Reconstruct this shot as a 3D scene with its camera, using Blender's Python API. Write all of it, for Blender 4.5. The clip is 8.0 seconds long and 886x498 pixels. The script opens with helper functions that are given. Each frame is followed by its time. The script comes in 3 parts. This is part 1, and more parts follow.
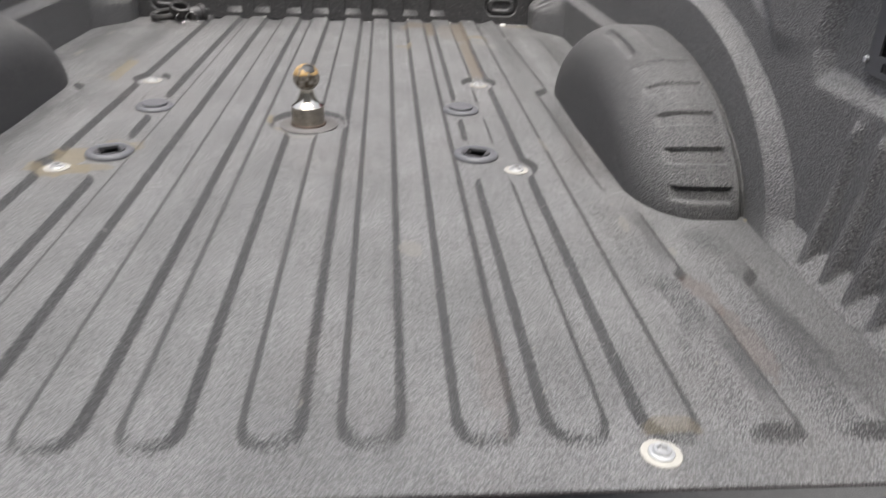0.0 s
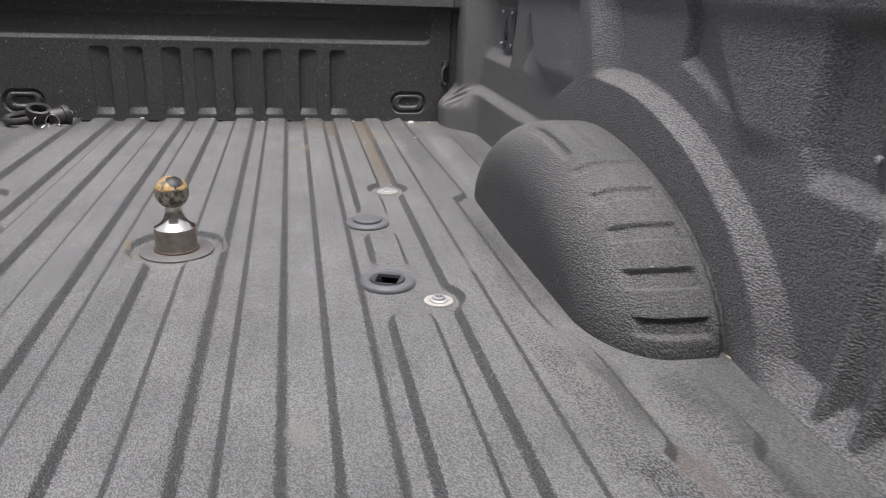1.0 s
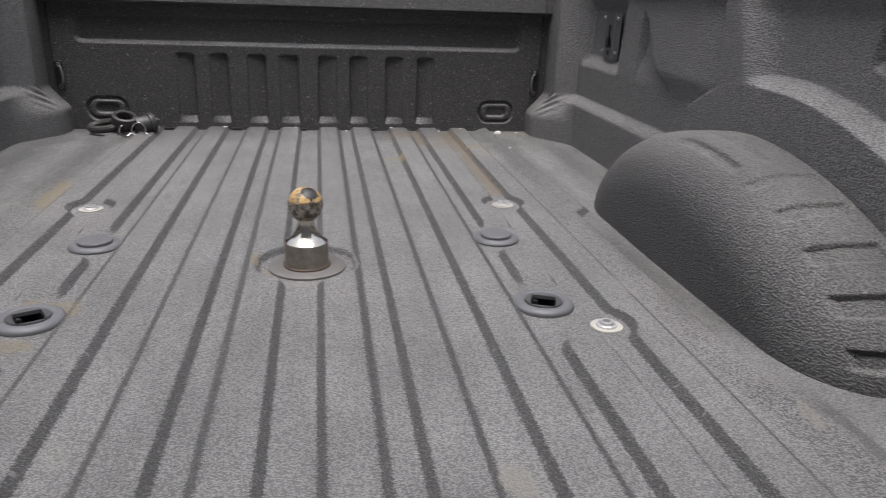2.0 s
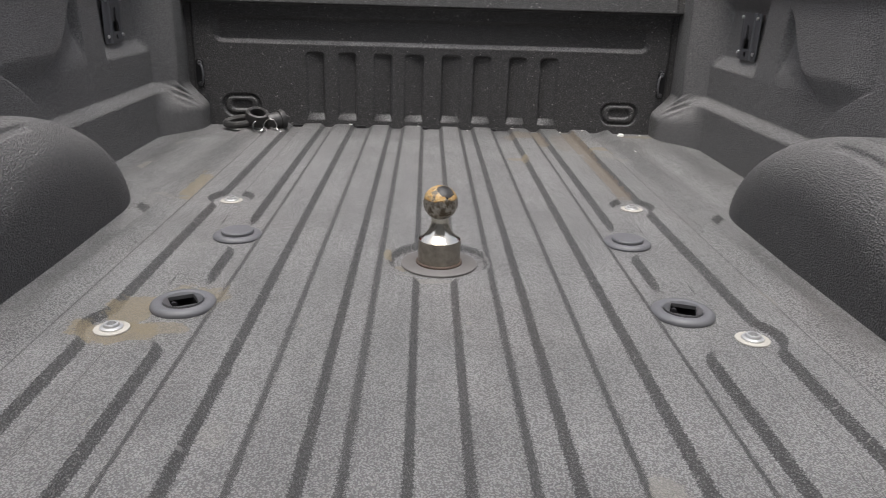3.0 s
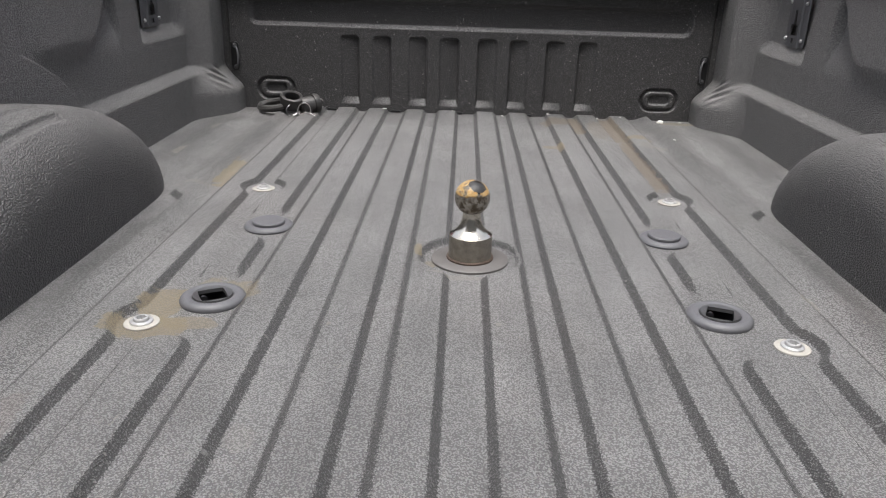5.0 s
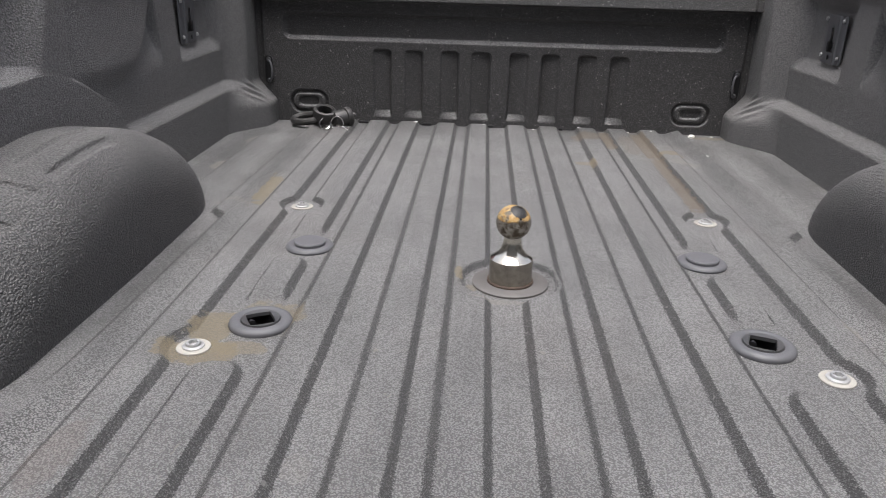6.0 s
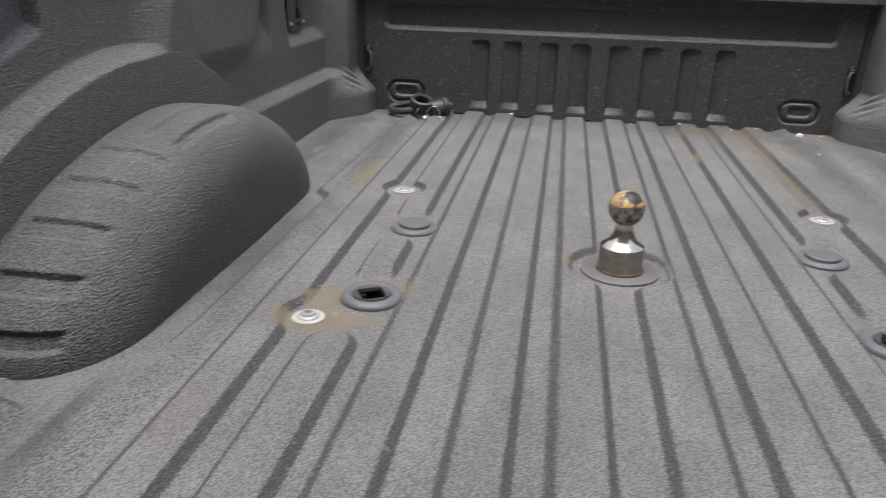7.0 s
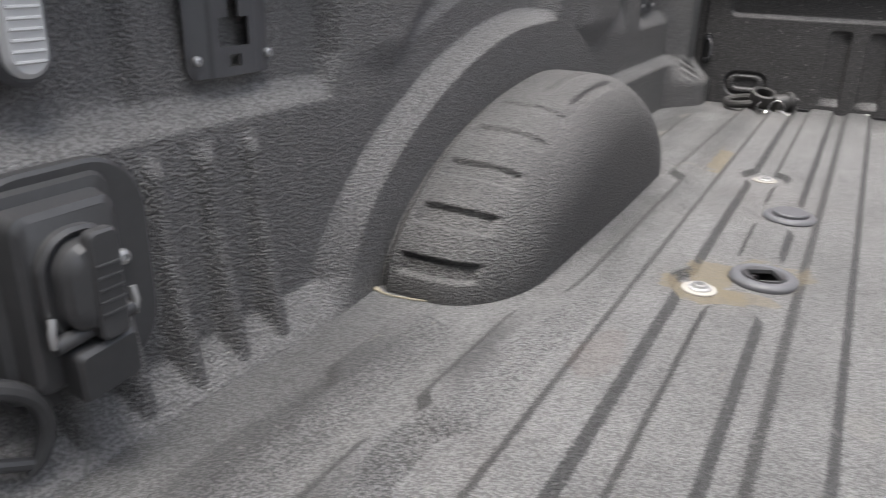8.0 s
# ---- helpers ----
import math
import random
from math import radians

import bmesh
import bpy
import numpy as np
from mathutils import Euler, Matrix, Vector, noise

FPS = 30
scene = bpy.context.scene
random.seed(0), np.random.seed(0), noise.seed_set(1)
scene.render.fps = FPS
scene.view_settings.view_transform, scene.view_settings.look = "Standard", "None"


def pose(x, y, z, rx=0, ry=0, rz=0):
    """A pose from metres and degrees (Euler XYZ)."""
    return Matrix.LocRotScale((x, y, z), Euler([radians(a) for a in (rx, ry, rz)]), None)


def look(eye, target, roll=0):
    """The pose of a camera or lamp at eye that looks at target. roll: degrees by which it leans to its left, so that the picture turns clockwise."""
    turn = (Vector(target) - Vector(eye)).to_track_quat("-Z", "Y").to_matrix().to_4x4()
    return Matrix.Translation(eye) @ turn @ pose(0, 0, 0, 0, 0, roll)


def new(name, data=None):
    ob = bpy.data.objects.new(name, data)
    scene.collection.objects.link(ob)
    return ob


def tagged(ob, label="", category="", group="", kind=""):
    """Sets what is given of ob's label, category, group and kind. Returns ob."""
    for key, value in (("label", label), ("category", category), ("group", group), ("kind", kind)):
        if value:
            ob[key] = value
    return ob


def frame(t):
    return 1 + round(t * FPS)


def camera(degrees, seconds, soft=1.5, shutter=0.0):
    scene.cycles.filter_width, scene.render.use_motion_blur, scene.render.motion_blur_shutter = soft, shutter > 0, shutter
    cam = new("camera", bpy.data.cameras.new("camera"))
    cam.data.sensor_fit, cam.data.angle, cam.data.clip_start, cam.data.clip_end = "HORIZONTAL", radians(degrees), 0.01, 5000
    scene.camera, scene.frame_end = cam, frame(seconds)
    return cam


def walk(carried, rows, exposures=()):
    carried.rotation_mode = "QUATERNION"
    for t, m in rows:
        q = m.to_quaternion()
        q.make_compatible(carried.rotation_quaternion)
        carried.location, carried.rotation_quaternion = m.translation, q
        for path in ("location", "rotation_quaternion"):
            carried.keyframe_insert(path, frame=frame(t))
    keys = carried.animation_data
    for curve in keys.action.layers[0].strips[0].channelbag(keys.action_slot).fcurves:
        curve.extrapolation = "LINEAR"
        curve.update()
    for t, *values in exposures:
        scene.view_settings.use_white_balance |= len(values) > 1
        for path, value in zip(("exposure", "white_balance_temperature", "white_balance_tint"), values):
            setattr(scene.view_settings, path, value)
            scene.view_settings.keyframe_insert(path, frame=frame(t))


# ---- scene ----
cam = camera(61.4, 8.0, 1.0, 0.3)
EXPOSURES = [(0.0, 1.20, 6500, 10), (0.6, 1.04, 6400, 11.5), (1.0, 1.03, 6390, 11.5), (2.0, 0.89, 6420, 11.5), (3.5, 0.91, 6490, 10), (5.5, 1.07, 6460, 10.5), (6.0, 0.99, 6420, 11.5),
             (6.5, 0.95, 6420, 11.5), (7.0, 0.97, 6440, 11), (8.0, 1.33, 6500, 10)]
PATH = [
    (0, (0.186, -1.647, 0.545), (0.337, 0.124, -0.371), 2.1),
    (0.5, (0.253, -1.466, 0.53), (0.552, 0.361, -0.227), 2.1),
    (1, (0.227, -1.331, 0.494), (0.608, 0.508, -0.193), 2.2),
    (1.5, (0.128, -1.235, 0.47), (0.519, 0.611, -0.194), 2.2),
    (2, (0.036, -1.2, 0.465), (0.353, 0.66, -0.197), 2.1),
    (2.2, (0.014, -1.192, 0.465), (0.272, 0.676, -0.2), 1.9),
    (3.3, (-0.022, -1.19, 0.457), (-0.016, 0.695, -0.211), 1.9),
    (3.5, (-0.018, -1.178, 0.455), (-0.032, 0.707, -0.213), 2.0),
    (4, (-0.012, -1.147, 0.455), (-0.042, 0.726, -0.244), 1.8),
    (5.5, (-0.025, -1.168, 0.508), (-0.069, 0.694, -0.221), 1.7),
    (6, (-0.056, -1.164, 0.524), (-0.14, 0.697, -0.203), 1.6),
    (6.5, (-0.065, -1.165, 0.52), (-0.197, 0.693, -0.206), 1.6),
    (7, (-0.116, -1.174, 0.488), (-0.391, 0.668, -0.239), 1.7),
    (7.1, (-0.132, -1.181, 0.477), (-0.459, 0.658, -0.239), 1.3),
    (7.5, (-0.217, -1.221, 0.445), (-0.798, 0.552, -0.276), 1.7),
    (8, (-0.311, -1.246, 0.42), (-1.197, 0.391, -0.314), 1.7),
]
walk(cam, [(t, look(eye, target, roll)) for t, eye, target, roll in PATH], EXPOSURES)

# ---- light ----
world = bpy.data.worlds.new("sky")
scene.world = world
world.use_nodes = True
wn = world.node_tree
sky = wn.nodes.new("ShaderNodeTexSky")
sky.sky_type, sky.sun_disc = "NISHITA", False
sky.sun_elevation, sky.sun_rotation = radians(72), radians(200)
sky.dust_density, sky.air_density, sky.ozone_density = 4.0, 1.0, 0.6
veil = wn.nodes.new("ShaderNodeHueSaturation")
veil.inputs["Saturation"].default_value = 0.4
wn.links.new(sky.outputs[0], veil.inputs["Color"])
wn.links.new(veil.outputs[0], wn.nodes["Background"].inputs[0])
wn.nodes["Background"].inputs[1].default_value = 0.145
sun = new("sun", bpy.data.lights.new("sun", "SUN"))
sun.data.energy, sun.data.angle, sun.data.color = 2.0, radians(40), (1.0, 0.98, 0.955)
sun.matrix_world = look((0.0, -0.4, 3.0), (0, 0, 0))

# ---- tools ----


def smooth(a, b, v):
    t = np.clip((v - a) / (b - a), 0.0, 1.0)
    return t * t * (3 - 2 * t)


def ramp(a, b, v):
    """Like smooth, but straighter."""
    t = np.clip((v - a) / (b - a), 0.0, 1.0)
    return 0.6 * t + 0.4 * t * t * (3 - 2 * t)


def bump_at(c, half, v):
    """1 at c, 0 from half away."""
    return smooth(0, 1, 1 - np.abs(v - c) / half)


def box_sd(x, y, x0, x1, y0, y1, r):
    """Signed distance to a rectangle with rounded corners."""
    qx = np.abs(x - (x0 + x1) / 2) - (x1 - x0) / 2 + r
    qy = np.abs(y - (y0 + y1) / 2) - (y1 - y0) / 2 + r
    return np.hypot(np.maximum(qx, 0), np.maximum(qy, 0)) + np.minimum(np.maximum(qx, qy), 0) - r


def pad(x, y, x0, x1, y0, y1, r, slope):
    """1 on a rounded rectangle, falling to 0 over the slope; gentler at its ends and towards the middle of the bed."""
    slope = np.where(x > (x0 + x1) / 2, 1.40, 1.08) * slope
    return 1 - smooth(-slope / 2, slope / 2, box_sd(x, 0.6 * y, x0, x1, 0.6 * y0, 0.6 * y1, r))


def sheet(P, keep=None, flip=False):
    """Mesh data for a grid of points P[i, j, 3]."""
    n, m = P.shape[:2]
    i, j = np.meshgrid(np.arange(n - 1), np.arange(m - 1), indexing="ij")
    a = i * m + j
    q = np.stack([a, a + m, a + m + 1, a + 1], -1)
    q = q[keep] if keep is not None else q.reshape(-1, 4)
    if flip:
        q = q[:, ::-1]
    me = bpy.data.meshes.new("sheet")
    me.from_pydata(P.reshape(-1, 3).tolist(), [], q.tolist())
    me.polygons.foreach_set("use_smooth", np.ones(len(me.polygons), dtype=bool))
    me.update()
    return me


def mesh_of(bm, material, angle=35):
    me = bpy.data.meshes.new("part")
    bmesh.ops.recalc_face_normals(bm, faces=bm.faces)
    for f in bm.faces:
        f.smooth = True
    for e in bm.edges:
        if len(e.link_faces) == 2 and e.calc_face_angle() > radians(angle):
            e.smooth = False
    bm.to_mesh(me)
    bm.free()
    me.materials.append(material)
    return me


def part(name, bm, material, parent=None, label="", m=None):
    ob = new(name, mesh_of(bm, material))
    ob.parent = parent
    if m is not None:
        ob.matrix_basis = m
    return tagged(ob, label) if label else ob


def thing(name, m, label, category, group="", kind=""):
    ob = new(name)
    ob.empty_display_size = 0.02
    ob.matrix_basis = m
    return tagged(ob, label, category, group, kind)


def lathe(profile, steps=48, bm=None):
    """Turns (radius, height) pairs about z."""
    bm = bm or bmesh.new()
    rings = []
    for r, z in profile:
        if r < 1e-6:
            rings.append([bm.verts.new((0, 0, z))])
        else:
            rings.append([bm.verts.new((r * math.cos(2 * math.pi * k / steps), r * math.sin(2 * math.pi * k / steps), z)) for k in range(steps)])
    for a, b in zip(rings, rings[1:]):
        for k in range(steps):
            l = (k + 1) % steps
            if len(a) == 1 and len(b) > 1:
                bm.faces.new((a[0], b[l], b[k]))
            elif len(b) == 1 and len(a) > 1:
                bm.faces.new((a[k], a[l], b[0]))
            elif len(a) > 1:
                bm.faces.new((a[k], a[l], b[l], b[k]))
    return bm


def tube(points, radius, sides=10, closed=False, bm=None):
    """A round bar along points; radius: a number or one a point."""
    bm = bm or bmesh.new()
    pts = [Vector(p) for p in points]
    n = len(pts)
    rad = radius if hasattr(radius, "__len__") else [radius] * n
    rings, side = [], None
    for k, p in enumerate(pts):
        a, b = (pts[(k - 1) % n], pts[(k + 1) % n]) if closed else (pts[max(k - 1, 0)], pts[min(k + 1, n - 1)])
        d = (b - a).normalized()
        if side is None:
            side = d.orthogonal().normalized()
        side = (side - d * side.dot(d)).normalized()
        up = d.cross(side)
        rings.append([bm.verts.new(p + rad[k] * (math.cos(2 * math.pi * s / sides) * side + math.sin(2 * math.pi * s / sides) * up)) for s in range(sides)])
    pairs = list(zip(rings, rings[1:])) + ([(rings[-1], rings[0])] if closed else [])
    for a, b in pairs:
        for s in range(sides):
            bm.faces.new((a[s], a[(s + 1) % sides], b[(s + 1) % sides], b[s]))
    if not closed:
        bm.faces.new(rings[0][::-1])
        bm.faces.new(rings[-1])
    return bm


def rounded(w, d, r, n=6):
    """Outline of a rounded rectangle, counter-clockwise."""
    pts = []
    for cx, cy, a in ((w / 2 - r, d / 2 - r, 0), (-w / 2 + r, d / 2 - r, 90), (-w / 2 + r, -d / 2 + r, 180), (w / 2 - r, -d / 2 + r, 270)):
        for k in range(n + 1):
            t = radians(a + 90 * k / n)
            pts.append((cx + r * math.cos(t), cy + r * math.sin(t)))
    return pts


def slab(outline, layers, bm=None):
    """Stacks an outline at (height, inset) pairs into a closed solid."""
    bm = bm or bmesh.new()
    c = Vector((sum(p[0] for p in outline), sum(p[1] for p in outline))) / len(outline)
    half = max(max(abs(p[0] - c.x) for p in outline), 1e-6), max(max(abs(p[1] - c.y) for p in outline), 1e-6)
    rings = [[bm.verts.new((c.x + (p[0] - c.x) * (1 - i / half[0]), c.y + (p[1] - c.y) * (1 - i / half[1]), z)) for p in outline] for z, i in layers]
    n = len(outline)
    for a, b in zip(rings, rings[1:]):
        for k in range(n):
            bm.faces.new((a[k], a[(k + 1) % n], b[(k + 1) % n], b[k]))
    bm.faces.new(rings[0][::-1])
    bm.faces.new(rings[-1])
    return bm


# ---- materials ----


class Nodes:
    """A small hand for node trees."""

    def __init__(self, name):
        self.material = bpy.data.materials.new(name)
        self.material.use_nodes = True
        self.tree = self.material.node_tree
        self.bsdf = self.tree.nodes["Principled BSDF"]
        self.coord = self.add("ShaderNodeTexCoord").outputs["Object"]

    def add(self, kind, **fields):
        n = self.tree.nodes.new(kind)
        for k, v in fields.items():
            n.inputs[k.replace("_", " ")].default_value = v
        return n

    def link(self, a, b):
        self.tree.links.new(a, b)

    def noise(self, scale, detail=3.0, rough=0.5, stretch=None):
        n = self.add("ShaderNodeTexNoise", Scale=scale, Detail=detail, Roughness=rough)
        src = self.coord
        if stretch:
            m = self.add("ShaderNodeMapping", Scale=stretch)
            self.link(src, m.inputs[0])
            src = m.outputs[0]
        self.link(src, n.inputs["Vector"])
        return n.outputs["Fac"]

    def ramp(self, fac, lo, hi):
        n = self.add("ShaderNodeMapRange")
        n.interpolation_type = "SMOOTHSTEP"
        n.inputs["From Min"].default_value, n.inputs["From Max"].default_value = lo, hi
        self.link(fac, n.inputs["Value"])
        return n.outputs["Result"]

    def math(self, op, a, b=None):
        n = self.add("ShaderNodeMath")
        n.operation = op
        for s, v in zip(n.inputs, (a, b)):
            if v is None:
                continue
            if isinstance(v, (int, float)):
                s.default_value = v
            else:
                self.link(v, s)
        return n.outputs[0]

    def mix(self, fac, a, b):
        n = self.add("ShaderNodeMix")
        n.data_type = "RGBA"
        for s, v in ((n.inputs[0], fac), (n.inputs[6], a), (n.inputs[7], b)):
            if isinstance(v, (int, float)):
                s.default_value = v
            elif isinstance(v, tuple):
                s.default_value = (*v, 1)
            else:
                self.link(v, s)
        return n.outputs[2]

    def colour(self, v):
        if isinstance(v, tuple):
            self.bsdf.inputs["Base Color"].default_value = (*v, 1)
        else:
            self.link(v, self.bsdf.inputs["Base Color"])

    def rough(self, v, metal=0.0, spec=0.5):
        if isinstance(v, (int, float)):
            self.bsdf.inputs["Roughness"].default_value = v
        else:
            self.link(v, self.bsdf.inputs["Roughness"])
        self.bsdf.inputs["Metallic"].default_value = metal
        self.bsdf.inputs["Specular IOR Level"].default_value = spec

    def relief(self, height, distance, strength=1.0):
        b = self.add("ShaderNodeBump", Strength=strength, Distance=distance)
        self.link(height, b.inputs["Height"])
        self.link(b.outputs[0], self.bsdf.inputs["Normal"])

    def blot(self, cx, cy, rx, ry, edge=0.2, wobble=0.75, scale=36.0, square=False):
        """A ragged patch round (cx, cy) of the floor."""
        m = self.add("ShaderNodeMapping")
        m.vector_type = "TEXTURE"
        m.inputs["Location"].default_value = (cx, cy, 0)
        m.inputs["Scale"].default_value = (rx, ry, 1)
        self.link(self.coord, m.inputs[0])
        d = self.add("ShaderNodeVectorMath")
        d.operation = "LENGTH"
        flat = self.add("ShaderNodeVectorMath")
        flat.operation = "MULTIPLY"
        flat.inputs[1].default_value = (1, 1, 0)
        self.link(m.outputs[0], flat.inputs[0])
        self.link(flat.outputs[0], d.inputs[0])
        n = self.noise(scale, 6.0, 0.68)
        far = d.outputs["Value"]
        if square:
            sides = self.add("ShaderNodeSeparateXYZ")
            self.link(flat.outputs[0], sides.inputs[0])
            far = self.math("MAXIMUM", self.math("ABSOLUTE", sides.outputs["X"]), self.math("ABSOLUTE", sides.outputs["Y"]))
        v = self.math("ADD", far, self.math("MULTIPLY", self.math("SUBTRACT", n, 0.5), wobble * 2))
        return self.ramp(v, 1.0, 1.0 - edge)


def liner(name, tone, dust_and_light, pebble=0.0011, rough=0.5, floor=False):
    """Sprayed-on polyurethane bed liner: pebbled, satin, upper faces lightened for dust and painted toplight."""
    k = Nodes(name)
    vor = k.add("ShaderNodeTexVoronoi", Scale=430.0 if floor else 300.0)
    k.link(k.coord, vor.inputs["Vector"])
    dome = k.ramp(vor.outputs["Distance"], 0.75, 0.15)
    grain = k.noise(460.0, 4.0, 0.75) if floor else k.noise(330.0, 3.0, 0.6)
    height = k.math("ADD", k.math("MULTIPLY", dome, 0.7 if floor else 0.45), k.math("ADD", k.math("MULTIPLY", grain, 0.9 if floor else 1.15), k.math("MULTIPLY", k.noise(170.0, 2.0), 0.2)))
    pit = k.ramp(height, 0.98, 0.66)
    cloud = k.noise(5.0, 5.0, 0.6)
    streak = k.noise(9.0, 4.0, 0.6, (6.0, 0.7, 1.0))
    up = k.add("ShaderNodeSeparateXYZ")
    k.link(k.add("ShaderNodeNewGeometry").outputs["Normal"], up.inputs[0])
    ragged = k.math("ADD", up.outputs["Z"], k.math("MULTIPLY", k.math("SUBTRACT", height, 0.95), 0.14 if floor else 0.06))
    # upward faces take the dust colour, which also paints in light from above
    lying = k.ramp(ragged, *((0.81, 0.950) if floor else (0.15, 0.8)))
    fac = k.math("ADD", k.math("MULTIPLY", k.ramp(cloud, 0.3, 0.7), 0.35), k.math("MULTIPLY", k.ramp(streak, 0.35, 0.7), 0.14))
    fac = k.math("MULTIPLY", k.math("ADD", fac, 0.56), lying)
    for cx, cy, rx, ry, amount in UNSCUFFED_AND_SHADED if floor else ():
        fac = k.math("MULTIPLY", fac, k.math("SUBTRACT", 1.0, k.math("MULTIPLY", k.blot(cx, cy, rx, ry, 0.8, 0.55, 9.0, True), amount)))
    col = k.mix(fac, tone, dust_and_light)
    # colour follows the grain height: pits darker, tops lighter
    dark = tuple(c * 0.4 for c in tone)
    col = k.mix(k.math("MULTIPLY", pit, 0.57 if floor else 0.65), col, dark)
    col = k.mix(k.math("MULTIPLY", k.ramp(height, 0.98, 1.2), 0.28 if floor else 0.30), col, dust_and_light)
    if floor:
        tan, rust, pale = (0.290, 0.240, 0.158), (0.16, 0.085, 0.05), (0.33, 0.31, 0.28)
        shades = {"tan": tan, "rust": rust, "pale": pale, "mud": (0.205, 0.165, 0.120)}
        held = k.math("ADD", 0.62, k.math("MULTIPLY", k.ramp(height, 0.7, 1.15), 0.38))
        for cx, cy, rx, ry, amount, shade, *square in FLOOR_STAINS:
            patch = k.blot(cx, cy, rx, ry, square=bool(square))
            col = k.mix(k.math("MULTIPLY", k.math("MULTIPLY", patch, held), amount), col, shades[shade])
        chip = k.ramp(k.noise(46.0, 3.0, 0.6, (1.0, 0.5, 1.0)), 0.712, 0.735)
        col = k.mix(k.math("MULTIPLY", chip, 0.6), col, pale)
        scuff = k.ramp(k.noise(60.0, 3.0, 0.6, (0.45, 1.0, 1.0)), 0.692, 0.72)
        col = k.mix(k.math("MULTIPLY", scuff, 0.45), col, (0.36, 0.35, 0.34))
        film = k.ramp(k.noise(2.2, 4.0, 0.55), 0.52, 0.72)
        col = k.mix(k.math("MULTIPLY", film, 0.07), col, rust)
    speck = k.ramp(k.noise(140.0, 1.0, 0.4), *((0.722, 0.745) if floor else (0.738, 0.758)))
    col = k.mix(k.math("MULTIPLY", speck, 0.7), col, (0.3, 0.29, 0.28))
    k.colour(col)
    k.rough(k.math("ADD", rough, k.math("MULTIPLY", cloud, 0.12)), 0.0, 0.5)
    k.relief(height, pebble)
    return k.material


def plain(name, colour, rough, metal=0.0, vary=0.15, scale=60.0, relief=0.0, spec=0.5):
    k = Nodes(name)
    n = k.noise(scale, 4.0, 0.6)
    k.colour(k.mix(n, tuple(c * (1 - vary) for c in colour), tuple(min(1, c * (1 + vary)) for c in colour)))
    k.rough(k.math("ADD", rough - 0.06, k.math("MULTIPLY", n, 0.12)), metal, spec)
    if relief:
        k.relief(k.noise(scale * 6, 3.0), relief)
    return k.material


# unscuffed rib tops; the wider patches paint in shade beside wells, walls and bulkhead
UNSCUFFED_AND_SHADED = [(s * x, y, rx, ry, amount) for s in (-1, 1) for x, y, rx, ry, amount in (
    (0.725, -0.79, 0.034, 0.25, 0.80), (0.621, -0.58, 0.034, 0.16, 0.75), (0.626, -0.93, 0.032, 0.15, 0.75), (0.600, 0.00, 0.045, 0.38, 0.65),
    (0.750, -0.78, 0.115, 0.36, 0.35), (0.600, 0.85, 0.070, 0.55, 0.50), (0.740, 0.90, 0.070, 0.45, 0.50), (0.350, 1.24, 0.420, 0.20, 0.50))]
FLOOR_STAINS = [
    (-0.438, -0.262, 0.066, 0.038, 0.95, "tan"),
    (-0.440, -0.185, 0.036, 0.062, 0.9, "tan"),
    (-0.385, -0.245, 0.045, 0.022, 0.7, "tan"),
    (-0.368, -0.150, 0.058, 0.058, 0.7, "tan"),
    (-0.552, 0.520, 0.017, 0.120, 0.9, "tan", 1),
    (-0.600, 0.400, 0.045, 0.012, 0.5, "pale"),
    (0.450, 0.720, 0.017, 0.260, 0.85, "mud", 1),
    (0.450, 1.130, 0.026, 0.190, 0.9, "mud", 1),
    (0.345, 1.180, 0.016, 0.120, 0.9, "mud", 1),
    (0.285, 1.200, 0.055, 0.060, 0.7, "mud"),
    (0.400, 1.080, 0.035, 0.140, 0.45, "mud"),
    (0.505, 1.000, 0.040, 0.028, 0.8, "tan"),
    (0.520, 0.900, 0.045, 0.040, 0.5, "pale"),
    (0.245, 0.880, 0.035, 0.022, 0.7, "tan"),
    (0.262, 0.865, 0.010, 0.050, 0.7, "tan"),
    (0.680, 1.260, 0.060, 0.025, 0.6, "tan"),
    (0.531, -0.105, 0.012, 0.036, 0.8, "pale"),
    (0.225, -0.590, 0.022, 0.030, 0.75, "pale"),
    (-0.738, 0.715, 0.020, 0.055, 0.9, "pale"),
    (0.587, -0.533, 0.008, 0.030, 0.8, "pale"),
    (0.649, -0.605, 0.007, 0.014, 0.8, "pale"),
    (0.640, -0.740, 0.030, 0.060, 0.30, "rust"),
    (0.660, -0.860, 0.020, 0.090, 0.25, "rust"),
    (-0.505, -0.520, 0.030, 0.070, 0.2, "rust"),
    (-0.240, -0.500, 0.018, 0.030, 0.25, "pale"),
    (-0.738, 1.010, 0.016, 0.050, 0.55, "pale"),
    (-0.082, 0.045, 0.009, 0.026, 0.9, "tan"),
    (-0.060, 0.000, 0.012, 0.018, 0.6, "tan"),
    (-0.010, -0.052, 0.050, 0.010, 0.7, "pale"),
    (0.500, -1.030, 0.040, 0.014, 0.5, "tan"),
    (0.310, -0.920, 0.022, 0.120, 0.16, "rust"),
]
# one liner; each surface's tone also carries how much light it gets
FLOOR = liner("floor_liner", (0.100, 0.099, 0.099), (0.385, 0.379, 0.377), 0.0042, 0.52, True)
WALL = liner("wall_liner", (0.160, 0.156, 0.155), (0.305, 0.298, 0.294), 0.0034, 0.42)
FRONT = liner("front_liner_shaded", (0.060, 0.0585, 0.059), (0.240, 0.236, 0.236), 0.0010, 0.48)
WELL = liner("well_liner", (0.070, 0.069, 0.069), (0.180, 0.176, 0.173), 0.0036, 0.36)
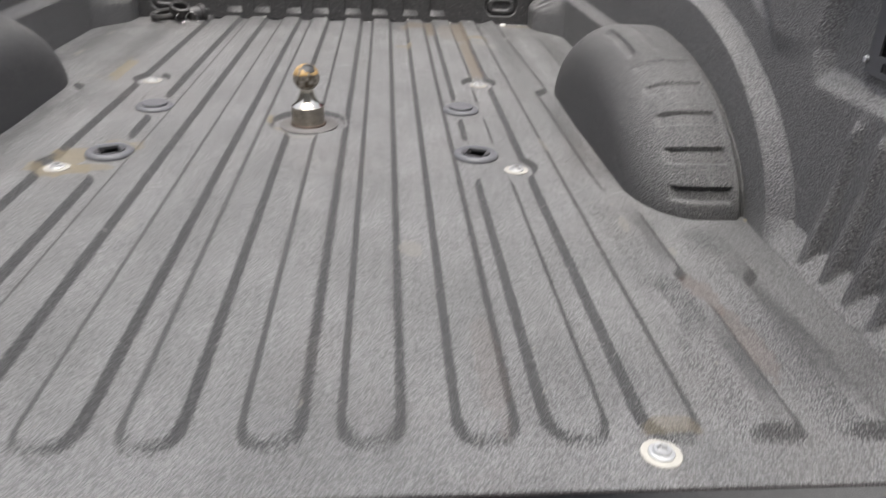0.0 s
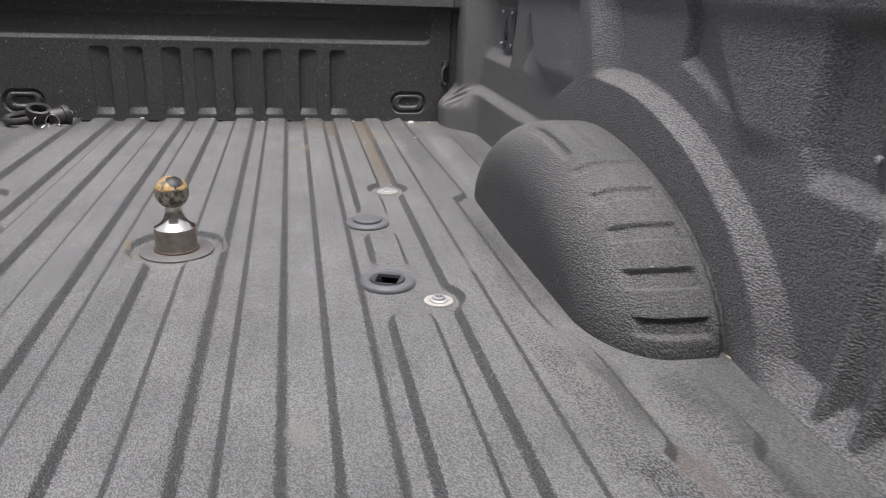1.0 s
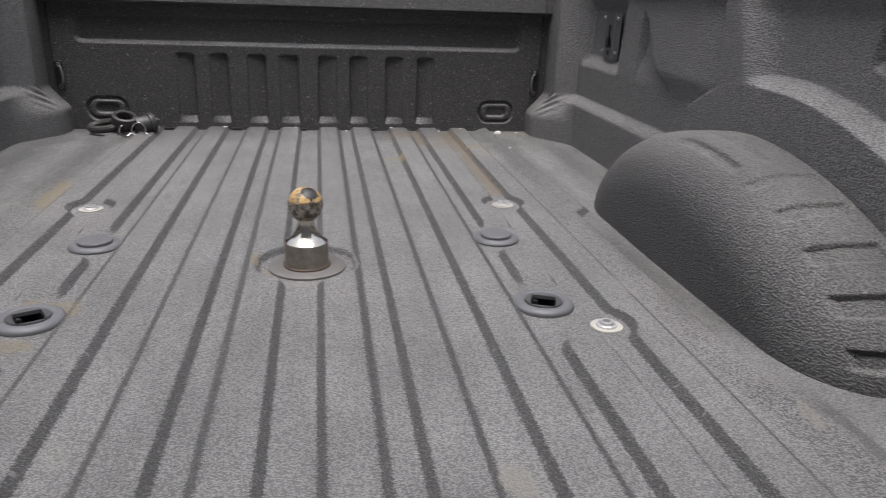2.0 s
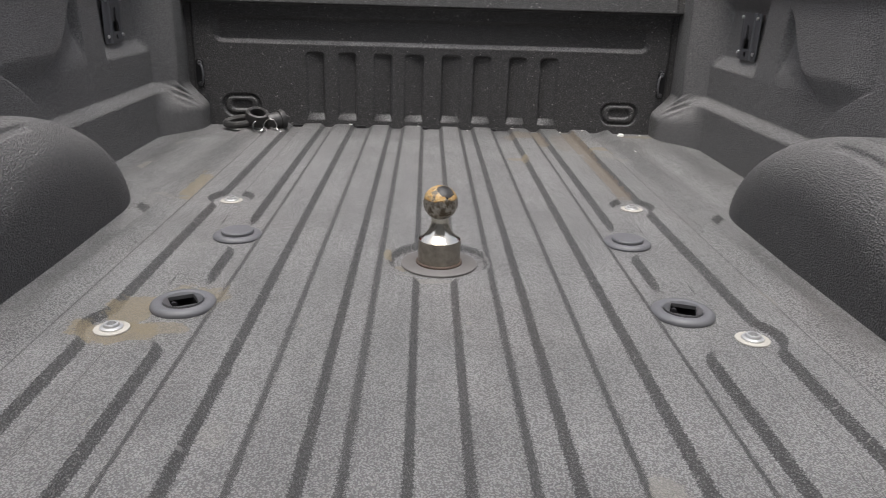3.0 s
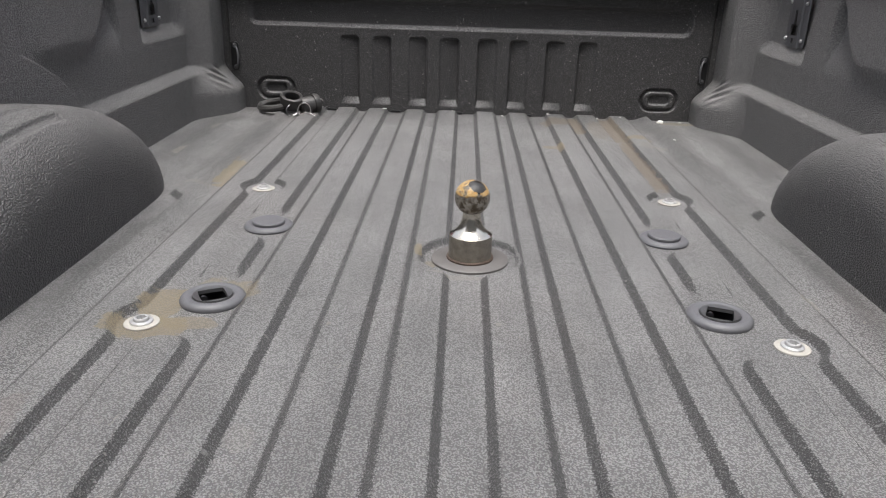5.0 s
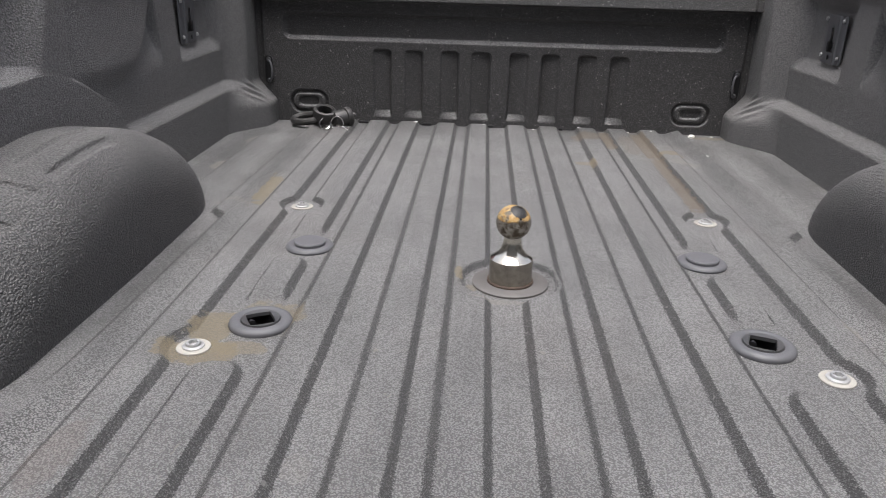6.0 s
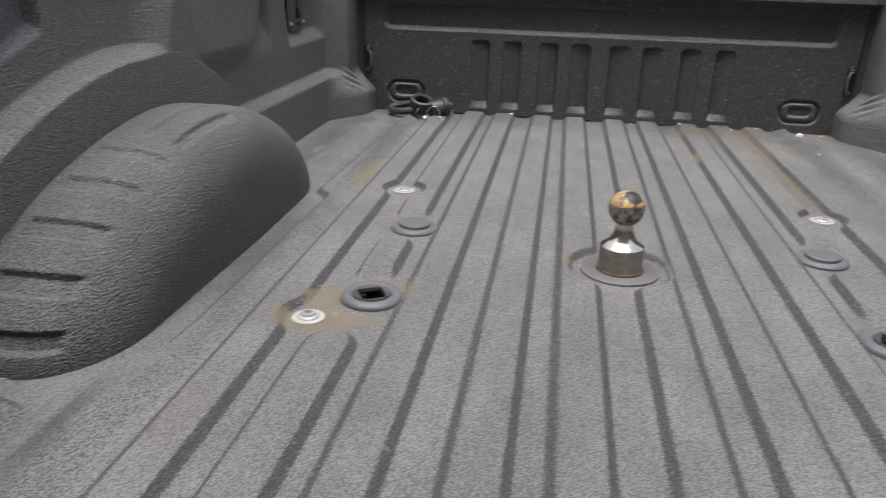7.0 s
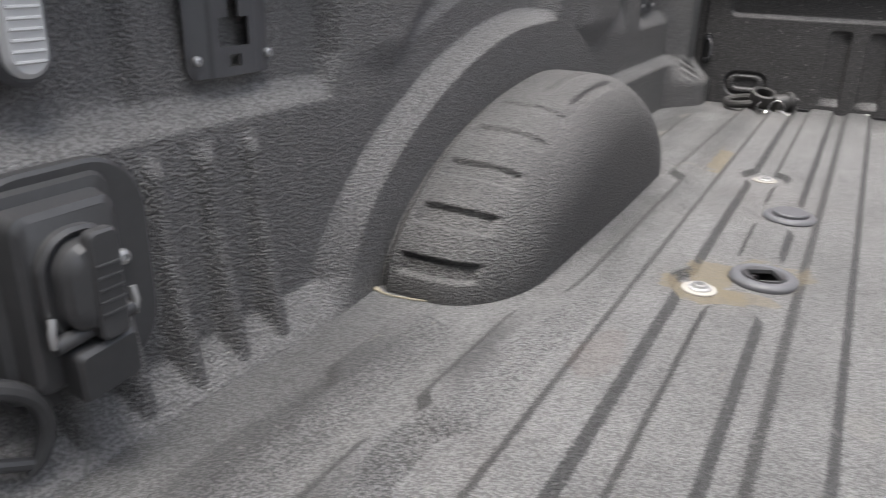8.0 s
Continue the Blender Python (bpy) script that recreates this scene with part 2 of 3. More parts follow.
RED = plain("red_paint", (0.11, 0.008, 0.011), 0.25, 0.0, 0.1, 20.0)
BLOCK = plain("sky_blocker_grey", (0.20, 0.195, 0.19), 0.85, 0.0, 0.2, 3.0, 0.002)
ASPHALT = plain("asphalt", (0.055, 0.054, 0.053), 0.85, 0.0, 0.35, 40.0, 0.002)
BLACK = plain("black_plastic", (0.052, 0.052, 0.054), 0.36, 0.0, 0.2, 90.0)
DEEP = plain("deep_black", (0.013, 0.013, 0.014), 0.3, 0.0, 0.2, 90.0)
GREY = plain("grey_rubber", (0.098, 0.098, 0.105), 0.5, 0.0, 0.15, 80.0, 0.0003)
ZINC = plain("zinc_steel", (0.50, 0.50, 0.50), 0.42, 0.7, 0.12, 220.0, 0.0002)
WASHER = plain("pale_washer", (0.38, 0.362, 0.325), 0.55, 0.2, 0.15, 120.0, 0.0002)
PLATE = plain("plate_paint", (0.085, 0.085, 0.090), 0.42, 0.2, 0.15, 50.0, 0.0002)
IRON = plain("black_iron", (0.060, 0.058, 0.057), 0.45, 0.5, 0.4, 90.0, 0.0006)
CHROME = plain("bright_steel", (0.75, 0.74, 0.72), 0.16, 1.0, 0.08, 90.0)
LENS = plain("white_lens", (0.55, 0.55, 0.55), 0.25, 0.0, 0.05, 40.0)
DEBRIS = plain("white_chips", (0.75, 0.74, 0.70), 0.7, 0.0, 0.2, 90.0, 0.001)
CREAM = plain("cream_sealant", (0.34, 0.305, 0.225), 0.7, 0.0, 0.2, 90.0, 0.001)


def ball_steel():
    """Nickel-plated steel with old yellow grease and dirt over the upper half."""
    k = Nodes("ball_steel")
    z = k.add("ShaderNodeSeparateXYZ")
    k.link(k.coord, z.inputs[0])
    mottled = k.noise(95.0, 5.0, 0.65)
    steel = k.mix(k.ramp(mottled, 0.38, 0.62), (0.46, 0.43, 0.38), (0.21, 0.185, 0.155))
    rim = k.math("ADD", z.outputs["Z"], k.math("MULTIPLY", k.math("SUBTRACT", k.noise(75.0, 3.0), 0.5), 0.014))
    above = k.ramp(rim, 0.1190, 0.1225)
    grease = k.math("MULTIPLY", above, k.ramp(k.noise(64.0, 4.0, 0.6), 0.60, 0.52))
    col = k.mix(grease, steel, k.mix(k.ramp(k.noise(190.0, 4.0, 0.65), 0.35, 0.65), (0.36, 0.185, 0.04), (0.48, 0.36, 0.18)))
    col = k.mix(k.ramp(k.noise(70.0, 5.0, 0.7), 0.50, 0.60), col, (0.13, 0.105, 0.075))
    # one scuffed black smear on the crown
    away = k.add("ShaderNodeVectorMath")
    away.operation = "DISTANCE"
    away.inputs[1].default_value = (0.0075, -0.0120, 0.1385)
    k.link(k.coord, away.inputs[0])
    smear = k.math("ADD", away.outputs["Value"], k.math("MULTIPLY", k.math("SUBTRACT", k.noise(110.0, 4.0, 0.6), 0.5), 0.018))
    black = k.math("MULTIPLY", k.ramp(smear, 0.0165, 0.0150), k.ramp(k.noise(420.0, 3.0, 0.6, (1.0, 0.25, 0.5)), 0.74, 0.66))
    under = k.math("MULTIPLY", k.ramp(rim, 0.0945, 0.0915), k.ramp(k.noise(90.0, 3.0), 0.45, 0.55))
    col = k.mix(k.math("MAXIMUM", black, k.math("MULTIPLY", under, 0.7)), col, (0.022, 0.021, 0.020))
    k.colour(col)
    k.link(k.math("SUBTRACT", 0.9, k.math("MULTIPLY", grease, 0.85)), k.bsdf.inputs["Metallic"])
    k.link(k.math("ADD", 0.36, k.math("MULTIPLY", mottled, 0.2)), k.bsdf.inputs["Roughness"])
    k.relief(k.math("ADD", mottled, grease), 0.0010)
    return k.material


BALL = ball_steel()
COLLAR = plain("dull_plating", (0.36, 0.33, 0.285), 0.40, 0.92, 0.55, 75.0, 0.0006)
STEM = plain("worn_plating", (0.66, 0.62, 0.54), 0.15, 1.0, 0.18, 70.0, 0.0002)
RUSTY = plain("rusty_ring", (0.085, 0.060, 0.046), 0.65, 0.3, 0.4, 90.0, 0.0005)
DULL = plain("dull_plate", (0.135, 0.128, 0.123), 0.5, 0.3, 0.25, 60.0, 0.0003)

# ---- the bed ----
REAR, HEAD, RIB, STEEP = -1.115, 1.31, 0.0112, 0.0150
PUCKS = ((-0.374, -0.167), (0.374, -0.167))
CAPS = ((-0.371, 0.156), (0.371, 0.156))
BALL_AT = (0.008, 0.028)


# outer edges of the two outer ribs on either side: (y, |x|)
OUTER_LINE = ((-1.2, 0.644), (-0.775, 0.643), (-0.745, 0.627), (-0.705, 0.621), (-0.686, 0.636), (-0.460, 0.635), (-0.430, 0.627),
              (-0.400, 0.608), (-0.370, 0.600), (-0.300, 0.595), (0.295, 0.592), (0.335, 0.624), (0.355, 0.625), (1.05, 0.612), (1.4, 0.606))
EDGE_LINE = ((-1.2, 0.750), (-0.815, 0.747), (-0.782, 0.723), (-0.722, 0.719), (-0.690, 0.746), (-0.670, 0.748), (-0.560, 0.746), (-0.530, 0.736))


def along(line, y):
    """|x| of a line at y, with its corners eased."""
    ys, xs = zip(*line)
    return sum(np.interp(y + d, ys, xs) for d in (-0.004, 0.0, 0.004)) / 3


def floor_height(x, y):
    a = np.abs(x)
    h = np.zeros_like(x)
    tail = -1.045
    for x0, x1 in ((0.0305, 0.0945), (0.1365, 0.2015), (0.262, 0.326)):
        h = np.maximum(h, pad(a, y, x0, x1, tail, 1.5, 0.024, STEEP))
    h *= smooth(0.076, 0.092, np.hypot(x - BALL_AT[0], y - BALL_AT[1]))
    # the fourth rib is broken by bolts and sockets
    for y0, y1 in ((tail, -0.292), (-0.092, 0.092), (0.218, 1.5)):
        soft = smooth(y0 - 0.03, y0 + 0.05, y) if y0 > tail else 1.0
        narrow = 0.010 * smooth(-0.2, -0.12, y) * smooth(0.40, 0.34, y)
        bar = soft * pad(a, y, 0.360, 0.428, y0 - (0.06 if y0 > tail else 0), y1, 0.026, STEEP) * ramp(0.434 - narrow, 0.424 - narrow, a)
        h = np.maximum(h, bar)
    h *= ramp(0.043, 0.054, np.hypot(a - 0.446, np.maximum(np.abs(y - 0.388) - 0.006, 0)))
    # the fifth gives way to the bolts
    fifth = pad(a, y, 0.467, 0.5285, tail, 1.5, 0.024, STEEP)
    for by in (-0.250, 0.396):
        fifth = fifth * ramp(0.035, 0.047, np.hypot(a - 0.444, 0.8 * (y - by)))
    h = np.maximum(h, fifth)
    # sixth: a long gentle inner slope and a sharp stepped outer edge
    end = smooth(tail - 0.015, tail + 0.015, y)
    out = along(OUTER_LINE, y)
    bay = smooth(-0.690, -0.745, y) * smooth(-0.885, -0.800, y)
    foot = 0.538 + 0.017 * smooth(-0.38, -0.62, y) + 0.016 * smooth(0.28, 0.40, y) + 0.030 * bay
    slope = np.clip((a - foot) / (0.040 + 0.006 * smooth(-0.38, -0.62, y) - 0.012 * bay), 0, 1)
    fall = np.clip((a - foot - 0.042) / np.maximum(out - foot - 0.052, 0.01), 0, 1)
    h = np.maximum(h, ((1.20 + 0.30 * smooth(-0.35, -0.50, y)) * slope - 0.15 * fall) * smooth(out + 0.008, out - 0.014, a) * end)
    # seventh, behind the wheel only
    out = along(EDGE_LINE, y)
    slope = np.clip((a - 0.668) / 0.044, 0, 1)
    cap = ramp(-0.522, -0.540, y + 0.35 * np.maximum(a - 0.715, 0) + 0.25 * np.maximum(0.715 - a, 0))
    h = np.maximum(h, (1.50 * slope - 0.15 * np.clip((a - 0.712) / 0.030, 0, 1)) * smooth(out + 0.008, out - 0.014, a) * cap * end)
    # and its short twin ahead of the wheel
    slope = np.clip((a - 0.664) / 0.040, 0, 1)
    h = np.maximum(h, 1.1 * slope * smooth(0.738, 0.714, a) * smooth(0.40, 0.46, y) * smooth(1.10, 1.00, y))
    return RIB * h


def build_floor():
    edges = (0.0305, 0.0945, 0.1365, 0.2015, 0.262, 0.326, 0.360, 0.428, 0.467, 0.486, 0.5285)
    xs = np.concatenate([np.linspace(-0.89, 0.89, 300), *(s * e + np.linspace(-0.008, 0.008, 9) for e in edges for s in (-1, 1)),
                         *(s * np.arange(lo, hi, 0.002) for lo, hi in ((0.395, 0.425), (0.580, 0.652), (0.712, 0.758)) for s in (-1, 1))])
    xs, ys = np.unique(np.round(xs, 4)), np.linspace(REAR, HEAD + 0.02, 540)
    X, Y = np.meshgrid(xs, ys, indexing="ij")
    Z = floor_height(X, Y)
    cx, cy = (X[:-1, :-1] + X[1:, 1:]) / 2, (Y[:-1, :-1] + Y[1:, 1:]) / 2
    keep = np.ones_like(cx, dtype=bool)
    for px, py in PUCKS:
        keep &= np.hypot(cx - px, cy - py) > 0.034
    ob = new("floor", sheet(np.stack([X, Y, Z], -1), keep))
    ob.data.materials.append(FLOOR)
    ob.modifiers.new("thickness", "SOLIDIFY").thickness = 0.003
    tagged(ob, "ribbed truck bed floor with dusty grey sprayed-on liner and tan dirt stains", "truck bed floor", kind="structure")


def raised(p, level, mask):
    return p + np.maximum(level - p, 0) * mask


def wall_depth(y, z):
    """How far the inner side panel stands into the bed from x = 0.884."""
    z = np.maximum(z, 0)
    p = 0.031 + 0 * y
    # rear pocket behind the plate, with a sloped ledge under it; deeper still round the lamp
    corner = np.maximum(0, 0.045 - (z - 0.262)) * np.maximum(0, 0.045 - (-0.503 - y)) / 0.045
    p = p - 0.025 * ramp(-0.500, -0.528, y + corner) * ramp(0.258, 0.286, z - 0.0) * smooth(0.48, 0.43, z)
    p = p - 0.012 * ramp(-0.780, -0.796, y) * ramp(0.262, 0.300, z) * smooth(0.48, 0.43, z)
    p = p + 0.014 * smooth(0.44, 0.48, z)
    # front pocket
    p = p - 0.026 * ramp(0.822, 0.838, y) * ramp(1.140, 1.108, y) * ramp(0.246, 0.284, z) * smooth(0.46, 0.41, z)
    # front scoop: turns in behind a swelling, ends at an upright step
    back = np.interp(z, (0.25, 0.30, 0.35, 0.40, 0.45), (0.470, 0.545, 0.595, 0.630, 0.690)) + 0 * y
    p = p + 0.020 * smooth(0.23, 0.36, y) * smooth(back + 0.006, back - 0.006, y) * smooth(0.235, 0.30, z)
    t = np.clip((y - back) / np.maximum(0.705 - back, 0.01), 0, 1)
    p = p - 0.026 * t ** 0.7 * smooth(0.708, 0.700, y) * smooth(0.240, 0.350, z)
    # rear scoop: a wedge that runs out above the arch
    back = np.interp(z, (0.29, 0.30, 0.36, 0.43, 0.50), (-0.390, -0.385, -0.327, -0.272, -0.210)) + 0 * y
    low = 0.300 + 0.34 * np.maximum(y + 0.385, 0)
    p = p + 0.012 * smooth(-0.52, -0.40, y) * smooth(back + 0.005, back - 0.005, y) * smooth(0.27, 0.32, z)
    t = np.clip((y - back) / np.maximum(-0.160 - back, 0.01), 0, 1)
    p = p - 0.024 * t ** 0.7 * smooth(-0.158, -0.166, y) * ramp(low - 0.006, low + 0.012, z)
    p = p - 0.07 * np.clip(z - 0.25, 0, 0.18)
    # low shoulder ahead of the wheel
    p = raised(p, 0.057, ramp(0.155, 0.127, z) * smooth(0.25, 0.35, y))
    # arch round the wheel well: a bevelled edge behind, a sharp crease ahead
    ahead = y > 0.03
    half, n = np.where(ahead, 0.462, 0.622), np.where(ahead, 1.95, 1.8)
    r = (np.abs((y - 0.03) / half) ** n + (z / 0.336) ** n) ** (1 / n)
    p = raised(p, 0.061, np.clip((1.0 - r) / np.where(ahead, 0.035 + 0.035 * smooth(0.16, 0.04, y), 0.070), 0, 1))
    # post over the arch, leaning forward as it rises
    lean = 0.35 * np.clip(z - 0.33, 0, 0.2)
    p = raised(p, 0.060, ramp(0.052, 0.130, y - lean) * ramp(0.232, 0.218, y - 0.3 * lean) * smooth(0.27, 0.30, z))
    # corner post and foot
    p = raised(p, 0.088, smooth(1.13, 1.215, y))
    foot = 0.056 + 0.094 * smooth(1.05, 1.25, y)
    crease = 0.006 * np.cos((z + 0.7 * y) * 2 * math.pi / 0.028) * bump_at(1.205, 0.06, y) * bump_at(0.115, 0.05, z)
    p = raised(p, foot, smooth(0.155 - 0.01 * smooth(1.1, 1.25, y), 0.060, z) * smooth(0.25, 0.35, y)) + crease
    # bottom chamfer and upright ribs at the rear
    low = raised(p, 0.066, np.clip(1 - z / 0.042, 0, 1) * smooth(-0.48, -0.56, y)) - p
    flute = 0 * y
    for c in (-0.676, -0.739, -0.802, -0.865, -0.928):
        flute = np.maximum(flute, smooth(0, 0.7, 1 - np.abs(y - c - 0.012 * (0.24 - z) / 0.24) / (0.015 + 0.03 * np.clip(0.16 - z, 0, 0.16))) * ramp(0.248, 0.226, z))
    return p + np.maximum(low, flute * (0.010 + 0.018 * np.clip(1 - z / 0.16, 0, 1)))


def build_wall(name, s, label):
    ys, zs = np.linspace(REAR, HEAD + 0.03, 640), np.linspace(-0.01, 0.50, 190)
    Y, Z = np.meshgrid(ys, zs, indexing="ij")
    X = s * (0.884 - wall_depth(Y, Z))
    # roll over the top rail and down the outside
    over = [(0.842, 0.515), (0.848, 0.530), (0.862, 0.537), (0.94, 0.537), (0.962, 0.530), (0.972, 0.505), (0.985, 0.2), (0.975, -0.25)]
    n = len(ys)
    extra = np.zeros((n, len(over), 3))
    for k, (ex, ez) in enumerate(over):
        extra[:, k] = np.stack([np.full(n, s * ex), ys, np.full(n, ez)], -1)
    P = np.concatenate([np.stack([X, Y, Z], -1), extra], 1)
    me = sheet(P, flip=s > 0)
    me.materials.append(WALL)
    me.materials.append(RED)
    idx = np.zeros((n - 1, P.shape[1] - 1), dtype=np.int32)
    idx[:, 190 + 3:] = 1
    me.polygons.foreach_set("material_index", idx.reshape(-1))
    ob = new(name, me)
    tagged(ob, label, "truck bed side", kind="structure")


def front_depth(x, z):
    a = np.abs(x)
    q = 0 * x
    for x0, x1 in ((0.0315, 0.0915), (0.1345, 0.1915), (0.2515, 0.3085), (0.3555, 0.4115)):
        sd = box_sd(a, z, x0, x1, 0.020, 0.240, 0.012)
        deep = ramp(0.0030, -0.0030, sd)
        # the foot of each slot runs out in a lit slope
        lean = 0.35 + 0.65 * np.clip((x1 - a) / (x1 - x0), 0, 1)
        q = q - 0.0155 * lean * np.minimum(deep, np.clip((z - 0.023) / 0.022, 0, 1))
    q = q - 0.015 * smooth(0.008, -0.008, box_sd(a, z, -0.70, 0.700, 0.272, 0.346, 0.02))
    oval = box_sd(a, z, 0.567, 0.689, 0.030, 0.102, 0.034)
    q = q - 0.008 * smooth(0.0075, 0.003, np.abs(oval + 0.004))
    q = q - 0.007 * smooth(0.003, -0.003, box_sd(a, z, 0.594, 0.662, 0.052, 0.082, 0.014))
    q = q + (0.036 - 0.16 * np.clip(z - 0.396, 0, 0.1)) * smooth(0.384, 0.394, z)
    q = q - 0.006 * smooth(0.770, 0.778, a)
    return q


def build_front():
    xs, zs = np.linspace(-0.86, 0.86, 820), np.linspace(-0.005, 0.50, 220)
    X, Z = np.meshgrid(xs, zs, indexing="ij")
    Y = HEAD - front_depth(X, Z)
    over = [(1.292, 0.52), (1.294, 0.533), (1.30, 0.537), (1.36, 0.537), (1.375, 0.53), (1.38, 0.3), (1.38, -0.2)]
    extra = np.zeros((len(xs), len(over), 3))
    for k, (ey, ez) in enumerate(over):
        extra[:, k] = np.stack([xs, np.full(len(xs), ey), np.full(len(xs), ez)], -1)
    me = sheet(np.concatenate([np.stack([X, Y, Z], -1), extra], 1))
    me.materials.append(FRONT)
    tagged(new("wall_front", me), "black lined truck bed bulkhead with eight stamped upright slots", "bulkhead", kind="structure")


def build_well(s):
    """Wheel well: an arch with a rolled inner shoulder and six stamped slots."""
    yc, n = 0.028, 1.8
    us, vs = np.linspace(0, 1, 150), np.linspace(0, math.pi, 560)
    U, V = np.meshgrid(us, vs, indexing="ij")
    # across: inner face, rolled shoulder, crown
    roll = np.clip((U - 0.18) / 0.47, 0, 1) * math.pi / 2
    grow = np.where(U < 0.18, 0.0, np.sin(roll))
    x = np.where(U < 0.65, 0.636 + 0.004 * (U / 0.18).clip(0, 1) + 0.105 * (1 - np.cos(roll)), 0.745 + (U - 0.65) / 0.35 * 0.105)
    small = np.where(U < 0.18, U / 0.18, 1.0)
    c, t = np.cos(V), np.sin(V)
    grow = grow - 0.085 * smooth(0.806, 0.820, x)
    a = np.where(c > 0, 0.355 + 0.158 * grow, 0.250 + 0.195 * grow) * small
    b = (0.098 + 0.134 * grow) * small
    e = 2 / n
    y = yc - a * np.sign(c) * np.abs(c) ** e
    z = b * np.abs(t) ** e
    P = np.stack([x, y, z], -1)
    # arc length along the crown
    crown = P[117]
    arc = np.concatenate([[0], np.cumsum(np.linalg.norm(np.diff(crown[:, 1:], axis=0), axis=1))])
    L = np.broadcast_to(arc, U.shape)
    dz = np.zeros_like(U)
    for c0, half, depth in ((0.045, 0.013, 0.0095), (0.121, 0.016, 0.009), (0.209, 0.016, 0.0078), (0.301, 0.014, 0.0065), (0.392, 0.011, 0.005)):
        lo, hi = c0 - half, c0 + half
        deep = smooth(-0.002, 0.003, hi - L) * smooth(lo - 0.005, lo + 0.005, L)
        dz += depth * deep * smooth(0.684, 0.698, x) * smooth(0.800, 0.788, x)
    # two long grooves over the top
    for xc in (0.696, 0.744):
        dz += 0.0055 * smooth(0.011, 0.003, np.abs(x - xc)) * smooth(-0.125, -0.095, y) * smooth(0.100, 0.070, y) * (z > 0.1)
    du, dv = np.gradient(P, axis=0), np.gradient(P, axis=1)
    nrm = np.cross(du, dv)
    nrm /= np.maximum(np.linalg.norm(nrm, axis=-1, keepdims=True), 1e-9)
    nrm *= np.sign(nrm[117, 280, 2])
    P = P - nrm * dz[..., None]
    P[..., 0] *= s
    me = sheet(P, flip=s < 0)
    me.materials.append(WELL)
    ob = new("wheel_well", me)
    tagged(ob, "rounded wheel well with pebbled black liner and stamped slots", "wheel well", "wheel wells", "structure")


build_floor()
build_wall("wall_right", 1, "black pebbled liner on the truck bed's stamped side panel")
build_wall("wall_left", -1, "black pebbled liner on side panel with trailer socket and lamp")
build_front()
build_well(1)
build_well(-1)

sill = slab(rounded(1.78, 0.05, 0.02), ((-0.30, 0.0), (-0.026, 0.0), (-0.020, 0.004)))
ob = part("trim", sill, RED, None, "dark red painted sill behind the bed floor", Matrix.Translation((0, REAR - 0.024, 0)))
tagged(ob, category="sill", kind="structure")
g = bmesh.new()
bmesh.ops.create_grid(g, x_segments=1, y_segments=1, size=600)
ob = part("ground", g, ASPHALT, None, "grey asphalt yard under and around the truck", Matrix.Translation((0, 0, -0.95)))
tagged(ob, category="ground", kind="structure")

# unseen wall, added to keep low sky light off rear-facing surfaces
back = slab(rounded(14.0, 0.2, 0.02), ((-0.95, 0.0), (7.5, 0.0)))
ob = part("sky_blocker_rear", back, BLOCK, None, "plain grey wall added unseen behind the truck to block sky", Matrix.Translation((0, -4.6, 0)))
tagged(ob, category="building wall", kind="structure")
# the cab is out of view; this plain stand-in shades the bed's front
cab = slab(rounded(1.90, 0.05, 0.02), ((-0.30, 0.0), (1.30, 0.0), (1.35, 0.02)))
ob = part("wall_cab", cab, RED, None, "plain red stand-in for the unseen truck cab's rear wall", Matrix.Translation((0, 1.425, 0)))
tagged(ob, category="cab wall", kind="structure")

# ---- things on the floor ----


def gooseneck_ball():
    t = thing("gooseneck_ball", Matrix.Translation((*BALL_AT, 0)), "worn nickel-plated gooseneck hitch ball with greasy top, set in the floor", "hitch ball")
    part("floor_plate", lathe([(0, 0.0), (0.066, 0.0), (0.066, 0.0035), (0.063, 0.005), (0, 0.005)], 64), DULL, t, "flat dull steel disc")
    part("ring", lathe([(0.034, 0.004), (0.0402, 0.004), (0.0402, 0.0075), (0.0390, 0.0088), (0.034, 0.0088)], 64), RUSTY, t, "thin rust-brown ring")
    part("collar", lathe([(0, 0.006), (0.0362, 0.006), (0.0366, 0.009), (0.0366, 0.0475), (0.0362, 0.0480), (0.030, 0.0480)], 64), COLLAR, t, "scuffed dull steel collar")
    part("neck", lathe([(0.030, 0.047), (0.0361, 0.0481), (0.0350, 0.0488), (0.0290, 0.0525), (0.0228, 0.0590), (0.0184, 0.0670), (0.0158, 0.0750), (0.0149, 0.082), (0.0152, 0.092), (0, 0.092)], 64), STEM, t, "bright plated shoulder and neck")
    prof = [(0.0150, 0.086)]
    for k in range(3, 27):
        a = radians(180 - 180 * k / 28)
        prof.append((0.0294 * math.sin(a), 0.1125 + 0.0294 * math.cos(a)))
    prof += [(0.006, 0.1405), (0, 0.1403)]
    part("ball", lathe(prof, 64), BALL, t, "steel ball smeared with yellow grease and black dirt")


